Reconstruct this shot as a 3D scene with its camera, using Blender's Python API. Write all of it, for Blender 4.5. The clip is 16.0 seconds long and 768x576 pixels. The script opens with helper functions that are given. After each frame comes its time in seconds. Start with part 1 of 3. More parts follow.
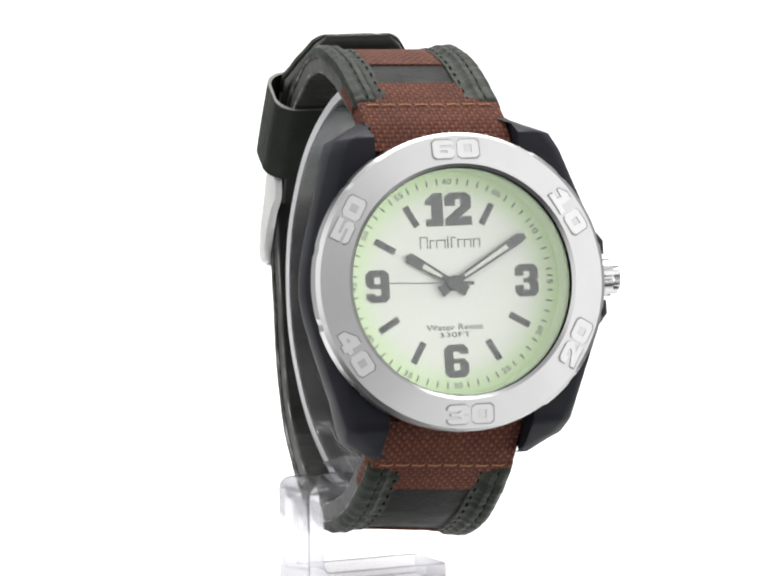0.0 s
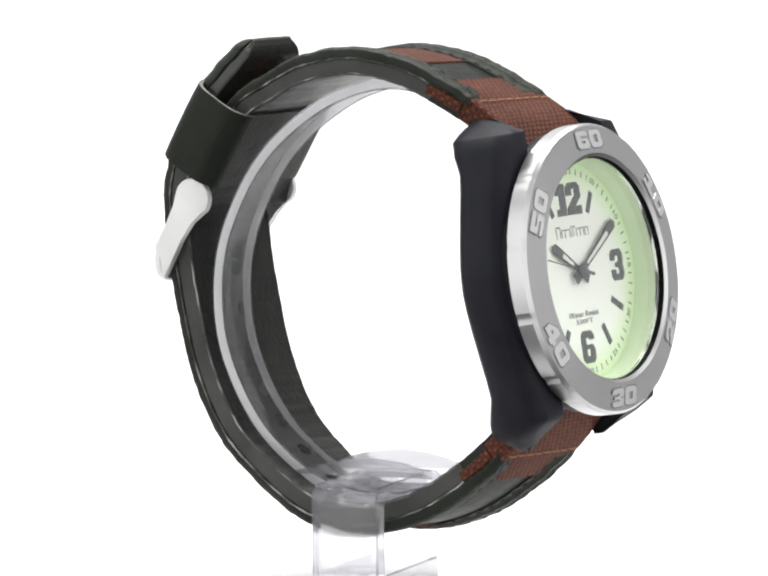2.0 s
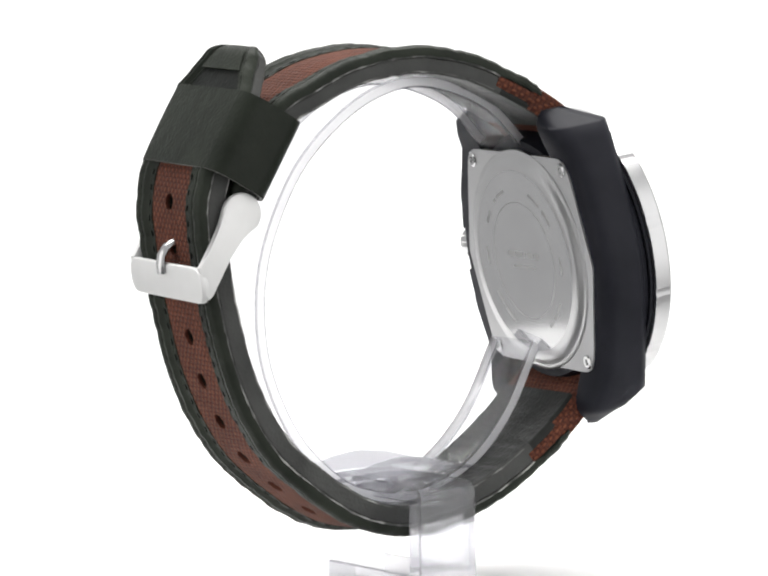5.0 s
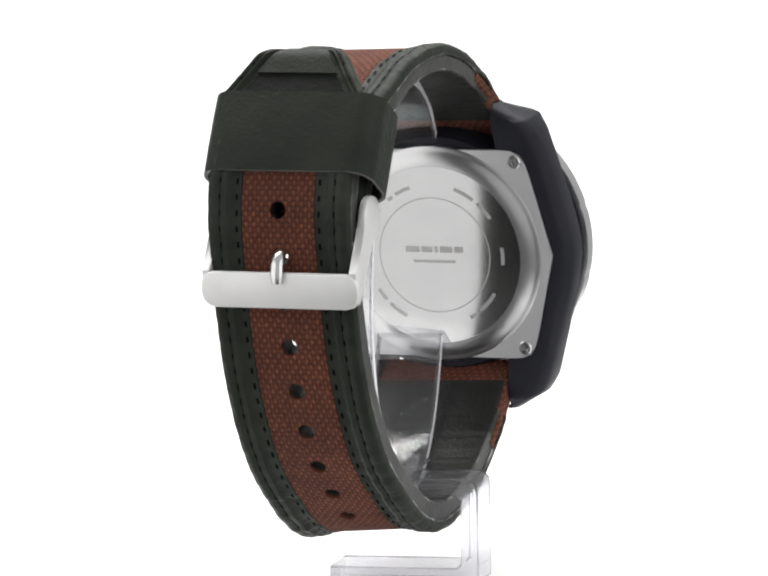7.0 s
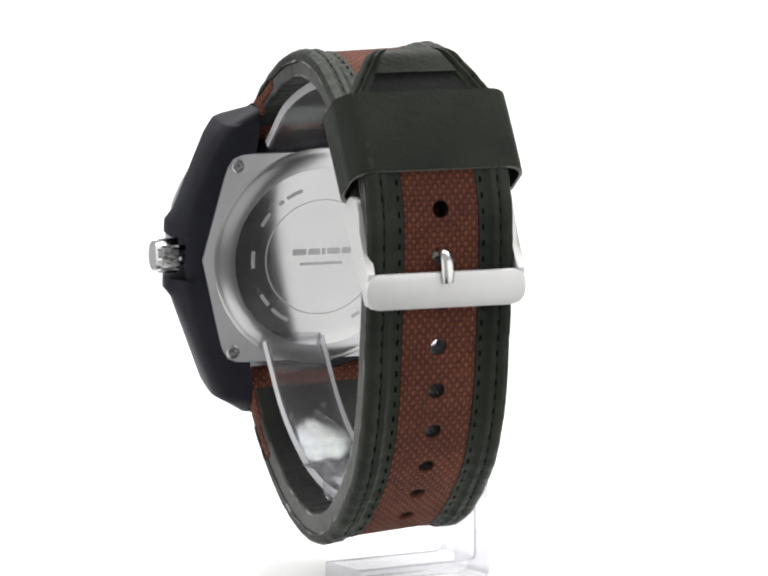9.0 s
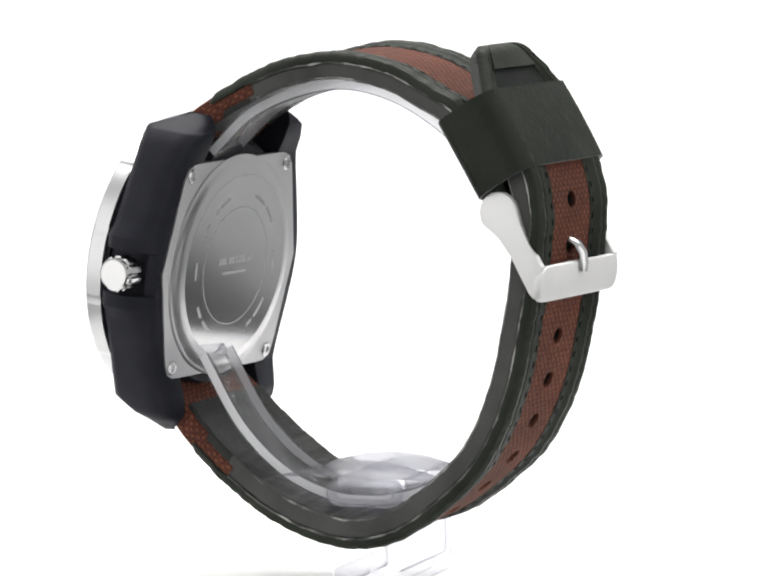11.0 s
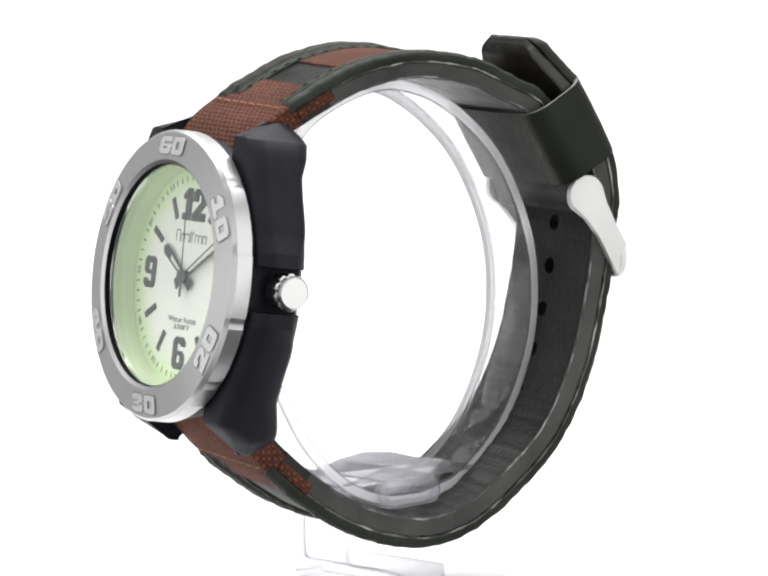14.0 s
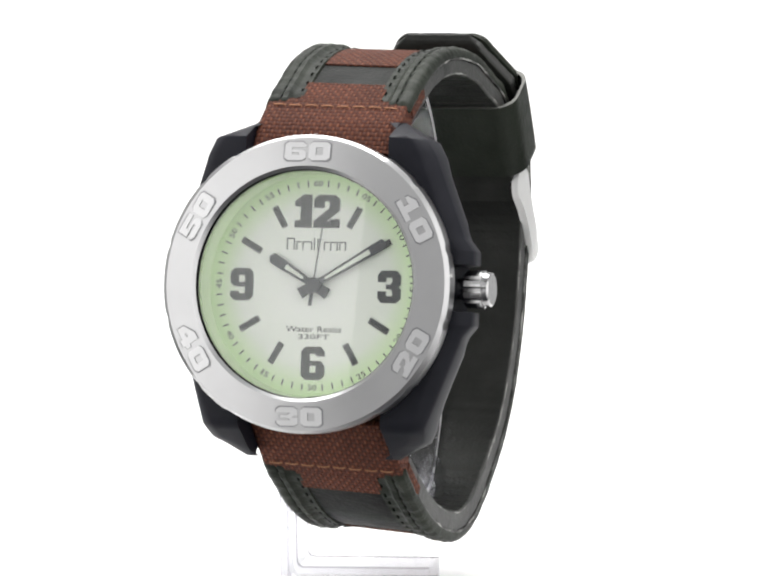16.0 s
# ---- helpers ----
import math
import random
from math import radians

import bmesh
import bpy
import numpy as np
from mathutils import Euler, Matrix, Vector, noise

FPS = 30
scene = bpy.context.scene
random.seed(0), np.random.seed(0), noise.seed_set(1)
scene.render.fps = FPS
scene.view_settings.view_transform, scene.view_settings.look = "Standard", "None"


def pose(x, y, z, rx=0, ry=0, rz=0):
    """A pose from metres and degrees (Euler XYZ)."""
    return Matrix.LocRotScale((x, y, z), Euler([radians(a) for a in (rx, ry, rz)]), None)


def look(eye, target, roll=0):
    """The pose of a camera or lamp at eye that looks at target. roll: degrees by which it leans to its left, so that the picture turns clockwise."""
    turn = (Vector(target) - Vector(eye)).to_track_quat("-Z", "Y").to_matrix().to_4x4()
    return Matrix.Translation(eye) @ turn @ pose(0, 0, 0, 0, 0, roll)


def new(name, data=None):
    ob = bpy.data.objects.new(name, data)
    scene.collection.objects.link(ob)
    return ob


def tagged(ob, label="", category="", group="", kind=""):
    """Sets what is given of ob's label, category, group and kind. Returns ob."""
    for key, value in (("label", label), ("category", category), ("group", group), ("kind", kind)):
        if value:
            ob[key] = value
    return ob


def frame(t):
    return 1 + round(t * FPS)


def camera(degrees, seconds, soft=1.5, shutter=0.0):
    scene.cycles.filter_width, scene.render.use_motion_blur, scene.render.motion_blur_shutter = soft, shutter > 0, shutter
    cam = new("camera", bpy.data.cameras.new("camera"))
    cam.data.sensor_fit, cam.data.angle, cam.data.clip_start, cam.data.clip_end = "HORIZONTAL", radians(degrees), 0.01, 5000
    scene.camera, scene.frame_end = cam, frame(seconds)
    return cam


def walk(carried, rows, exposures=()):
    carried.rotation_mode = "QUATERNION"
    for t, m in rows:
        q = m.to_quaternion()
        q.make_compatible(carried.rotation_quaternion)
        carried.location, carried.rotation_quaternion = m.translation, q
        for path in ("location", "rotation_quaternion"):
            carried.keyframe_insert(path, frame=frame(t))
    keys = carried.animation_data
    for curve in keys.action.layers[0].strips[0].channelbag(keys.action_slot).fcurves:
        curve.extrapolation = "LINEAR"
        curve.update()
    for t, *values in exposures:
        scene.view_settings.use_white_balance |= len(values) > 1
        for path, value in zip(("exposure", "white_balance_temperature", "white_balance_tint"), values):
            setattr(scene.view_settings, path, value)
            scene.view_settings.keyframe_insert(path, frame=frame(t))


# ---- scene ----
# Camera: long lens on a tripod, slightly above the watch, held still.
cam = camera(8.966, 16.0, soft=2.3)
EYE = Vector((0.0, -0.7396, 0.1215))
AIM = EYE + Vector((0.000474, 0.99471, -0.10268))
walk(cam, [(0.0, look(EYE, AIM, -0.828)), (16.0, look(EYE, AIM, -0.828))])

TURN_START, TURN_RATE = 16.0, 20.36      # degrees, degrees per second
STAND_YAW = 9.6                          # the stand is turned a little against the watch, degrees
TILT = -8.5                              # lean of the watch head, degrees
HEAD = Vector((1.0, -39.1, 49.8))        # centre of the bezel's front, mm

# ---- light ----
world = bpy.data.worlds.new("studio")
scene.world = world
world.use_nodes = True
world.node_tree.nodes["Background"].inputs["Color"].default_value = (1.0, 1.0, 1.0, 1)
world.node_tree.nodes["Background"].inputs["Strength"].default_value = 0.62
scene.view_settings.exposure = 0.0


def softbox(name, eye, target, w, h, watts):
    data = bpy.data.lights.new(name, "AREA")
    data.shape, data.size, data.size_y, data.energy = "RECTANGLE", w, h, watts
    data.color = (1.0, 0.99, 0.975)
    ob = new(name, data)
    ob.matrix_world = look(eye, target)
    return ob


softbox("overhead_softbox", (0, 0.38, 0.9), (0, 0.44, 0), 1.2, 0.8, 21)
softbox("side_softbox", (-0.92, -0.47, 0.15), (0, -0.25, 0.12), 1.22, 1.5, 6.4)
softbox("side_softbox", (0.80, -0.62, 0.2), (0, -0.03, 0.06), 1.32, 1.5, 7.2)

softbox("light_table_lamp", (0, 0.09, -0.12), (0, 0.0901, 0.0), 0.17, 0.24, 0.8)


# ---- materials ----
class Mat:
    """A node material with a Principled shader and a few short cuts."""

    def __init__(self, name, color, rough=0.5, metal=0.0, **more):
        self.mat = bpy.data.materials.new(name)
        self.mat.use_nodes = True
        self.t = self.mat.node_tree
        self.p = self.t.nodes["Principled BSDF"]
        self.p.inputs["Base Color"].default_value = (*color, 1)
        self.p.inputs["Roughness"].default_value = rough
        self.p.inputs["Metallic"].default_value = metal
        for k, v in more.items():
            self.p.inputs[k.replace("_", " ")].default_value = v

    def node(self, kind, **props):
        n = self.t.nodes.new(kind)
        for k, v in props.items():
            n.inputs[k.replace("_", " ")].default_value = v
        return n

    def link(self, a, b):
        self.t.links.new(a, b)

    def coord(self, which="Object"):
        return self.t.nodes.new("ShaderNodeTexCoord").outputs[which]

    def noise(self, scale, detail=4.0, which="Object", stretch=None):
        n = self.node("ShaderNodeTexNoise", Scale=scale, Detail=detail)
        c = self.coord(which)
        if stretch:
            m = self.node("ShaderNodeMapping")
            m.inputs["Scale"].default_value = stretch
            self.link(c, m.inputs["Vector"])
            c = m.outputs["Vector"]
        self.link(c, n.inputs["Vector"])
        return n.outputs["Fac"]

    def ramp(self, fac, stops):
        r = self.t.nodes.new("ShaderNodeValToRGB")
        e = r.color_ramp.elements
        while len(e) < len(stops):
            e.new(0.5)
        for el, (pos, col) in zip(e, stops):
            el.position, el.color = pos, (*col, 1)
        self.link(fac, r.inputs["Fac"])
        return r.outputs["Color"]

    def bump(self, height, strength, dist, chain=None):
        b = self.node("ShaderNodeBump", Strength=strength, Distance=dist)
        self.link(height, b.inputs["Height"])
        if chain:
            self.link(chain, b.inputs["Normal"])
        self.link(b.outputs["Normal"], self.p.inputs["Normal"])
        return b.outputs["Normal"]

    def math(self, op, a, b=None, c=None):
        n = self.t.nodes.new("ShaderNodeMath")
        n.operation = op
        for i, x in enumerate((a, b, c)):
            if x is None:
                continue
            if isinstance(x, (int, float)):
                n.inputs[i].default_value = x
            else:
                self.link(x, n.inputs[i])
        return n.outputs[0]


def leather(name, dark, light, rough, gloss=0.08, crease=0.0):
    m = Mat(name, light, rough, 0.0, Specular_IOR_Level=gloss)
    big = m.noise(90.0, 5)
    m.link(m.ramp(big, [(0.3, dark), (0.7, light)]), m.p.inputs["Base Color"])
    v = m.node("ShaderNodeTexVoronoi", Scale=1900.0)
    m.link(m.coord(), v.inputs["Vector"])
    first = m.bump(v.outputs["Distance"], 0.35, 0.00012)
    second = m.bump(m.noise(260.0, 3), 0.26, 0.0003, first)
    third = m.bump(m.noise(1100.0, 5), 0.35, 0.0002, second)
    if crease:
        m.bump(m.noise(70.0, 3, "Object", (0.35, 1.0, 1.6)), crease, 0.004, third)
    r = m.math("MULTIPLY_ADD", m.noise(420.0, 3), 0.25)
    r.node.inputs[2].default_value = rough - 0.2
    m.link(r, m.p.inputs["Roughness"])
    return m.mat


def woven(name):
    """Coarse nylon weave: staggered threads in texture coordinates of millimetres."""
    m = Mat(name, (0.15, 0.04, 0.02), 0.85, 0.0, Specular_IOR_Level=0.25)
    uv = m.coord("UV")
    warp = m.node("ShaderNodeTexNoise", Scale=0.7, Detail=3.0)
    m.link(uv, warp.inputs["Vector"])
    add = m.t.nodes.new("ShaderNodeVectorMath")
    add.operation = "MULTIPLY_ADD"
    add.inputs[1].default_value = (0.5, 0.5, 0)
    m.link(warp.outputs["Color"], add.inputs[0])
    m.link(uv, add.inputs[2])
    sep = m.t.nodes.new("ShaderNodeSeparateXYZ")
    m.link(add.outputs["Vector"], sep.inputs[0])
    u = m.math("DIVIDE", sep.outputs["X"], 0.62)
    v = m.math("DIVIDE", sep.outputs["Y"], 0.80)
    odd = m.math("MODULO", m.math("ADD", m.math("ADD", m.math("FLOOR", u), m.math("FLOOR", v)), 1000.0), 2.0)

    def thread(a):
        return m.math("POWER", m.math("ABSOLUTE", m.math("SINE", m.math("MULTIPLY", a, math.pi))), 0.6)
    over = m.math("MULTIPLY", odd, m.math("MULTIPLY", thread(u), m.math("MULTIPLY_ADD", thread(v), 0.4, 0.6)))
    under = m.math("MULTIPLY", m.math("SUBTRACT", 1.0, odd), m.math("MULTIPLY", thread(v), 0.5))
    cell = m.math("ADD", over, under)
    fuzz = m.noise(1300.0, 5)
    mixed = m.math("ADD", m.math("MULTIPLY", cell, 0.62), m.math("MULTIPLY", fuzz, 0.5))
    tone = m.ramp(mixed, [(0.2, (0.028, 0.010, 0.008)), (0.5, (0.076, 0.024, 0.014)), (0.80, (0.135, 0.043, 0.023)), (1.0, (0.22, 0.082, 0.045))])
    mix = m.t.nodes.new("ShaderNodeMix")
    mix.data_type, mix.blend_type = "RGBA", "MULTIPLY"
    mix.inputs[0].default_value = 0.6
    m.link(tone, mix.inputs[6])
    m.link(m.ramp(m.noise(140.0, 6), [(0.3, (0.62, 0.6, 0.6)), (0.7, (1.25, 1.2, 1.15))]), mix.inputs[7])
    m.link(mix.outputs[2], m.p.inputs["Base Color"])
    first = m.bump(cell, 0.9, 0.0003)
    m.bump(m.noise(3500.0, 2), 0.4, 0.0001, first)
    return m.mat


def steel(name, color, rough, stretch=(1, 1, 1), fine=2500.0):
    m = Mat(name, color, rough, 1.0)
    n = m.noise(fine, 3, "Object", stretch)
    r = m.math("MULTIPLY_ADD", n, 0.06)
    r.node.inputs[2].default_value = rough - 0.03
    m.link(r, m.p.inputs["Roughness"])
    m.link(m.ramp(m.noise(120.0, 4), [(0.3, tuple(c * 0.92 for c in color)), (0.7, color)]), m.p.inputs["Base Color"])
    m.bump(n, 0.015, 0.00001)
    return m.mat


LEATHER = leather("dark olive leather", (0.0122, 0.0146, 0.0112), (0.0265, 0.0308, 0.0236), 0.54, 0.1)
LINING = leather("black green lining leather", (0.0095, 0.0102, 0.0092), (0.0240, 0.0250, 0.0230), 0.46, 0.12, 0.2)
EDGE_PAINT = leather("grey painted leather edge", (0.0380, 0.0390, 0.0375), (0.0720, 0.0730, 0.0700), 0.5, 0.12)
KEEPER = leather("smooth dark olive leather", (0.0095, 0.0118, 0.0088), (0.0185, 0.0220, 0.0165), 0.48, 0.1)
PATCH = leather("smooth dark leather", (0.007, 0.008, 0.0075), (0.012, 0.0135, 0.012), 0.55)
FABRIC = woven("brown woven nylon")
RAISED = Mat("bright raised numeral", (0.64, 0.64, 0.645), 0.42, 0.8).mat
OUTLINE = Mat("grey numeral outline", (0.30, 0.30, 0.31), 0.5, 0.9).mat
STEEL = steel("brushed steel", (0.51, 0.51, 0.515), 0.30)
BUCKLE = steel("satin steel", (0.76, 0.76, 0.755), 0.66)
BACKSTEEL = steel("case back steel", (0.52, 0.52, 0.525), 0.09)
PLATE = steel("satin back plate steel", (0.52, 0.52, 0.525), 0.48)
POLISH = steel("polished steel", (0.56, 0.56, 0.56), 0.2)
ETCH = Mat("etched steel", (0.36, 0.36, 0.36), 0.42, 1.0).mat
INK = Mat("dark grey print", (0.045, 0.05, 0.052), 0.45).mat
HAND_GREY = Mat("dark grey hand enamel", (0.04, 0.045, 0.05), 0.35).mat
LUME = Mat("pale lume paint", (0.74, 0.78, 0.70), 0.6).mat
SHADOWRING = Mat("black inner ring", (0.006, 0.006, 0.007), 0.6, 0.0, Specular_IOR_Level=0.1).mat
RIMSTEEL = steel("satin rim steel", (0.50, 0.50, 0.505), 0.3)
RIM_GREEN = Mat("pale green rim paint", (0.72, 0.85, 0.60), 0.5).mat
THREAD_BROWN = Mat("tan thread", (0.30, 0.13, 0.06), 0.8).mat
THREAD_DARK = Mat("dark thread", (0.003, 0.0035, 0.003), 0.9, 0.0, Specular_IOR_Level=0.03).mat
RAW_EDGE = Mat("cut leather edge", (0.14, 0.14, 0.13), 0.7).mat
HOLE = Mat("hole wall", (0.03, 0.012, 0.009), 0.9).mat


def make_seam():
    """Dark edge paint, worn pale in places."""
    m = Mat("worn edge paint", (0.05, 0.05, 0.045), 0.55)
    m.link(m.ramp(m.noise(230.0, 5), [(0.40, (0.018, 0.019, 0.017)), (0.52, (0.10, 0.10, 0.095)), (0.62, (0.38, 0.38, 0.36))]), m.p.inputs["Base Color"])
    return m.mat


SEAM = make_seam()


def make_resin():
    m = Mat("black resin", (0.010, 0.010, 0.015), 0.5, 0.0, Specular_IOR_Level=0.12)
    m.link(m.ramp(m.noise(160.0, 4), [(0.3, (0.0105, 0.011, 0.0155)), (0.7, (0.0155, 0.016, 0.0215))]), m.p.inputs["Base Color"])
    m.bump(m.noise(3000.0, 2), 0.12, 0.00006)
    return m.mat


RESIN = make_resin()


def make_dial():
    """White dial that runs into a pale green luminous rim."""
    m = Mat("white dial with green rim", (0.8, 0.83, 0.78), 0.5)
    c = m.coord()
    sep = m.t.nodes.new("ShaderNodeVectorMath")
    sep.operation = "LENGTH"
    m.link(c, sep.inputs[0])
    r = m.math("DIVIDE", sep.outputs["Value"], 0.0165)
    m.link(m.ramp(r, [(0.0, (0.87, 0.89, 0.85)), (0.70, (0.86, 0.90, 0.82)), (0.87, (0.73, 0.87, 0.60)), (1.0, (0.64, 0.83, 0.47))]),
           m.p.inputs["Base Color"])
    return m.mat


DIAL = make_dial()


def make_acrylic(name, share, tint, frost=0.0):
    """Clear plastic sheet: see-through, with some bending of light and gloss."""
    m = Mat(name, (0.95, 0.95, 0.97), frost, 0.0, IOR=1.49, Transmission_Weight=1.0 - frost)
    clear = m.t.nodes.new("ShaderNodeBsdfTransparent")
    clear.inputs["Color"].default_value = (*tint, 1)
    mix = m.t.nodes.new("ShaderNodeMixShader")
    mix.inputs[0].default_value = share
    m.link(clear.outputs[0], mix.inputs[1])
    m.link(m.p.outputs[0], mix.inputs[2])
    m.link(mix.outputs[0], m.t.nodes["Material Output"].inputs["Surface"])
    return m.mat


ACRYLIC = make_acrylic("clear acrylic", 0.15, (0.95, 0.95, 0.96), 0.08)
ACRYLIC_UPRIGHT = make_acrylic("clear acrylic tinted grey on upright faces", 0.5, (0.76, 0.76, 0.79), 0.1)
ACRYLIC_EDGE = make_acrylic("cut acrylic edge", 0.78, (0.97, 0.97, 0.99), 0.62)
ACRYLIC_SLOT = make_acrylic("clear slotted acrylic", 0.4, (0.80, 0.80, 0.83), 0.2)
# dark tint stands in for the lines that bent light draws along rims
ACRYLIC_DARK_RIM = make_acrylic("acrylic rim with dark lines painted in", 0.4, (0.28, 0.28, 0.31), 0.2)
CRYSTAL = Mat("mineral crystal", (1, 1, 1), 0.0, 0.0, IOR=1.5, Transmission_Weight=1.0).mat


def make_white(name, col, rough):
    m = Mat(name, col, rough)
    m.link(m.ramp(m.noise(6.0, 4), [(0.3, tuple(c * 0.985 for c in col)), (0.7, col)]), m.p.inputs["Base Color"])
    return m.mat


def make_light_table():
    """White translucent sheet that lets the lamp under the table through."""
    m = Mat("translucent white sheet", (0.88, 0.88, 0.88), 0.7)
    m.link(m.ramp(m.noise(6.0, 4), [(0.3, (0.87, 0.87, 0.87)), (0.7, (0.89, 0.89, 0.89))]), m.p.inputs["Base Color"])
    thin = m.t.nodes.new("ShaderNodeBsdfTranslucent")
    thin.inputs["Color"].default_value = (0.9, 0.9, 0.9, 1)
    mix = m.t.nodes.new("ShaderNodeMixShader")
    mix.inputs[0].default_value = 0.3
    m.link(m.p.outputs[0], mix.inputs[1])
    m.link(thin.outputs[0], mix.inputs[2])
    m.link(mix.outputs[0], m.t.nodes["Material Output"].inputs["Surface"])
    return m.mat


SWEEP = make_light_table()
CURTAIN = make_white("dark grey studio wall", (0.06, 0.06, 0.065), 0.9)

# ---- mesh helpers; all shapes are written in millimetres ----
MM = 0.001
CASE = Matrix.Translation(HEAD) @ Matrix.Rotation(radians(TILT), 4, "X")


def part(name, bm, material, parent, label="", smooth=True, place=None, keep=None, angle=35):
    """Link a bmesh in millimetres as one mesh object under a thing or a part. keep: leave the mesh in its own space and pose the object so."""
    if place is not None:
        bm.transform(place)
    bmesh.ops.recalc_face_normals(bm, faces=bm.faces)
    bm.transform(Matrix.Scale(MM, 4))
    me = bpy.data.meshes.new(name)
    bm.to_mesh(me)
    bm.free()
    me.materials.append(material)
    if smooth:
        for poly in me.polygons:
            poly.use_smooth = True
        me.set_sharp_from_angle(angle=radians(angle))
    ob = new(name, me)
    ob.parent = parent
    if keep is not None:
        ob.matrix_basis = Matrix.Translation(keep.translation * MM) @ keep.to_3x3().to_4x4()
    if label:
        tagged(ob, label)
    return ob


def loft(bm, rings, closed=True, caps=True):
    """Skin a row of rings of equal count."""
    vs = [[bm.verts.new(p) for p in ring] for ring in rings]
    n = len(vs[0])
    for a, b in zip(vs, vs[1:]):
        for i in range(n if closed else n - 1):
            j = (i + 1) % n
            bm.faces.new((a[i], a[j], b[j], b[i]))
    if caps:
        bm.faces.new(vs[0][::-1])
        bm.faces.new(vs[-1])
    return vs


def box(bm, x0, x1, y0, y1, z0, z1, bevel=0.0, seg=2):
    vs = [bm.verts.new((x, y, z)) for x in (x0, x1) for y in (y0, y1) for z in (z0, z1)]
    fs = [bm.faces.new([vs[i] for i in q]) for q in
          ((0, 1, 3, 2), (4, 6, 7, 5), (0, 4, 5, 1), (2, 3, 7, 6), (0, 2, 6, 4), (1, 5, 7, 3))]
    if bevel:
        es = {e for f in fs for e in f.edges}
        bmesh.ops.bevel(bm, geom=list(es), offset=bevel, segments=seg, profile=0.5, affect="EDGES")
    return vs


def prism(bm, outline, y0, y1, chamfer=0.0):
    """Extrude an outline in x, z from depth y0 to y1; chamfer trims the front edge."""
    rings = []
    if chamfer:
        cx = sum(p[0] for p in outline) / len(outline)
        cz = sum(p[1] for p in outline) / len(outline)

        def shrink(p):
            d = math.hypot(p[0] - cx, p[1] - cz) or 1
            k = max(0.0, 1 - chamfer / d)
            return cx + (p[0] - cx) * k, cz + (p[1] - cz) * k
        rings.append([(*(shrink(p)), y0) for p in outline])
        rings.append([(p[0], p[1], y0 + chamfer) for p in outline])
    else:
        rings.append([(p[0], p[1], y0) for p in outline])
    rings.append([(p[0], p[1], y1) for p in outline])
    loft(bm, [[(x, y, z) for x, z, y in r] for r in rings])


def lathe(bm, profile, n=96, rmod=None, loop=True):
    """Turn a profile of (radius, depth) about the y axis."""
    rings = []
    for i in range(n):
        a = 2 * math.pi * i / n
        ring = []
        for k, (r, b) in enumerate(profile):
            rr = r + (rmod(a, k) if rmod else 0)
            ring.append((rr * math.sin(a), b, rr * math.cos(a)))
        rings.append(ring)
    vs = [[bm.verts.new(p) for p in r] for r in rings]
    m = len(profile)
    for i in range(n):
        a, b = vs[i], vs[(i + 1) % n]
        for j in range(m if loop else m - 1):
            q = [a[j], a[(j + 1) % m], b[(j + 1) % m], b[j]]
            bm.faces.new(q)


def disc(bm, r, b0, b1, n=64, cx=0.0, cz=0.0, bevel=0.0):
    pts = [(r, b0), (r, b1)] if not bevel else [(r - bevel, b0), (r - bevel * 0.3, b0 + bevel * 0.3), (r, b0 + bevel), (r, b1)]
    rings = [[(cx + q * math.sin(2 * math.pi * i / n), b, cz + q * math.cos(2 * math.pi * i / n)) for i in range(n)] for q, b in pts]
    loft(bm, rings)


def smooth_path(points, step=0.5):
    """A Catmull-Rom curve through points in (y, z), resampled evenly: rows of (s, point, tangent)."""
    p = [Vector(q) for q in points]
    p = [2 * p[0] - p[1]] + p + [2 * p[-1] - p[-2]]
    fine = []
    for i in range(1, len(p) - 2):
        a, b, c, d = p[i - 1:i + 3]
        for k in range(24):
            u = k / 24
            fine.append(0.5 * (2 * b + (c - a) * u + (2 * a - 5 * b + 4 * c - d) * u * u + (3 * b - a - 3 * c + d) * u ** 3))
    fine.append(p[-2])
    lengths = [0.0]
    for a, b in zip(fine, fine[1:]):
        lengths.append(lengths[-1] + (b - a).length)
    total = lengths[-1]
    rows, j = [], 0
    count = max(2, round(total / step))
    for i in range(count + 1):
        s = total * i / count
        while j < len(lengths) - 2 and lengths[j + 1] < s:
            j += 1
        k = (s - lengths[j]) / max(1e-9, lengths[j + 1] - lengths[j])
        rows.append([s, fine[j].lerp(fine[j + 1], k), (fine[j + 1] - fine[j]).normalized()])
    for i in range(1, len(rows) - 1):
        rows[i][2] = (rows[i + 1][1] - rows[i - 1][1]).normalized()
    return rows


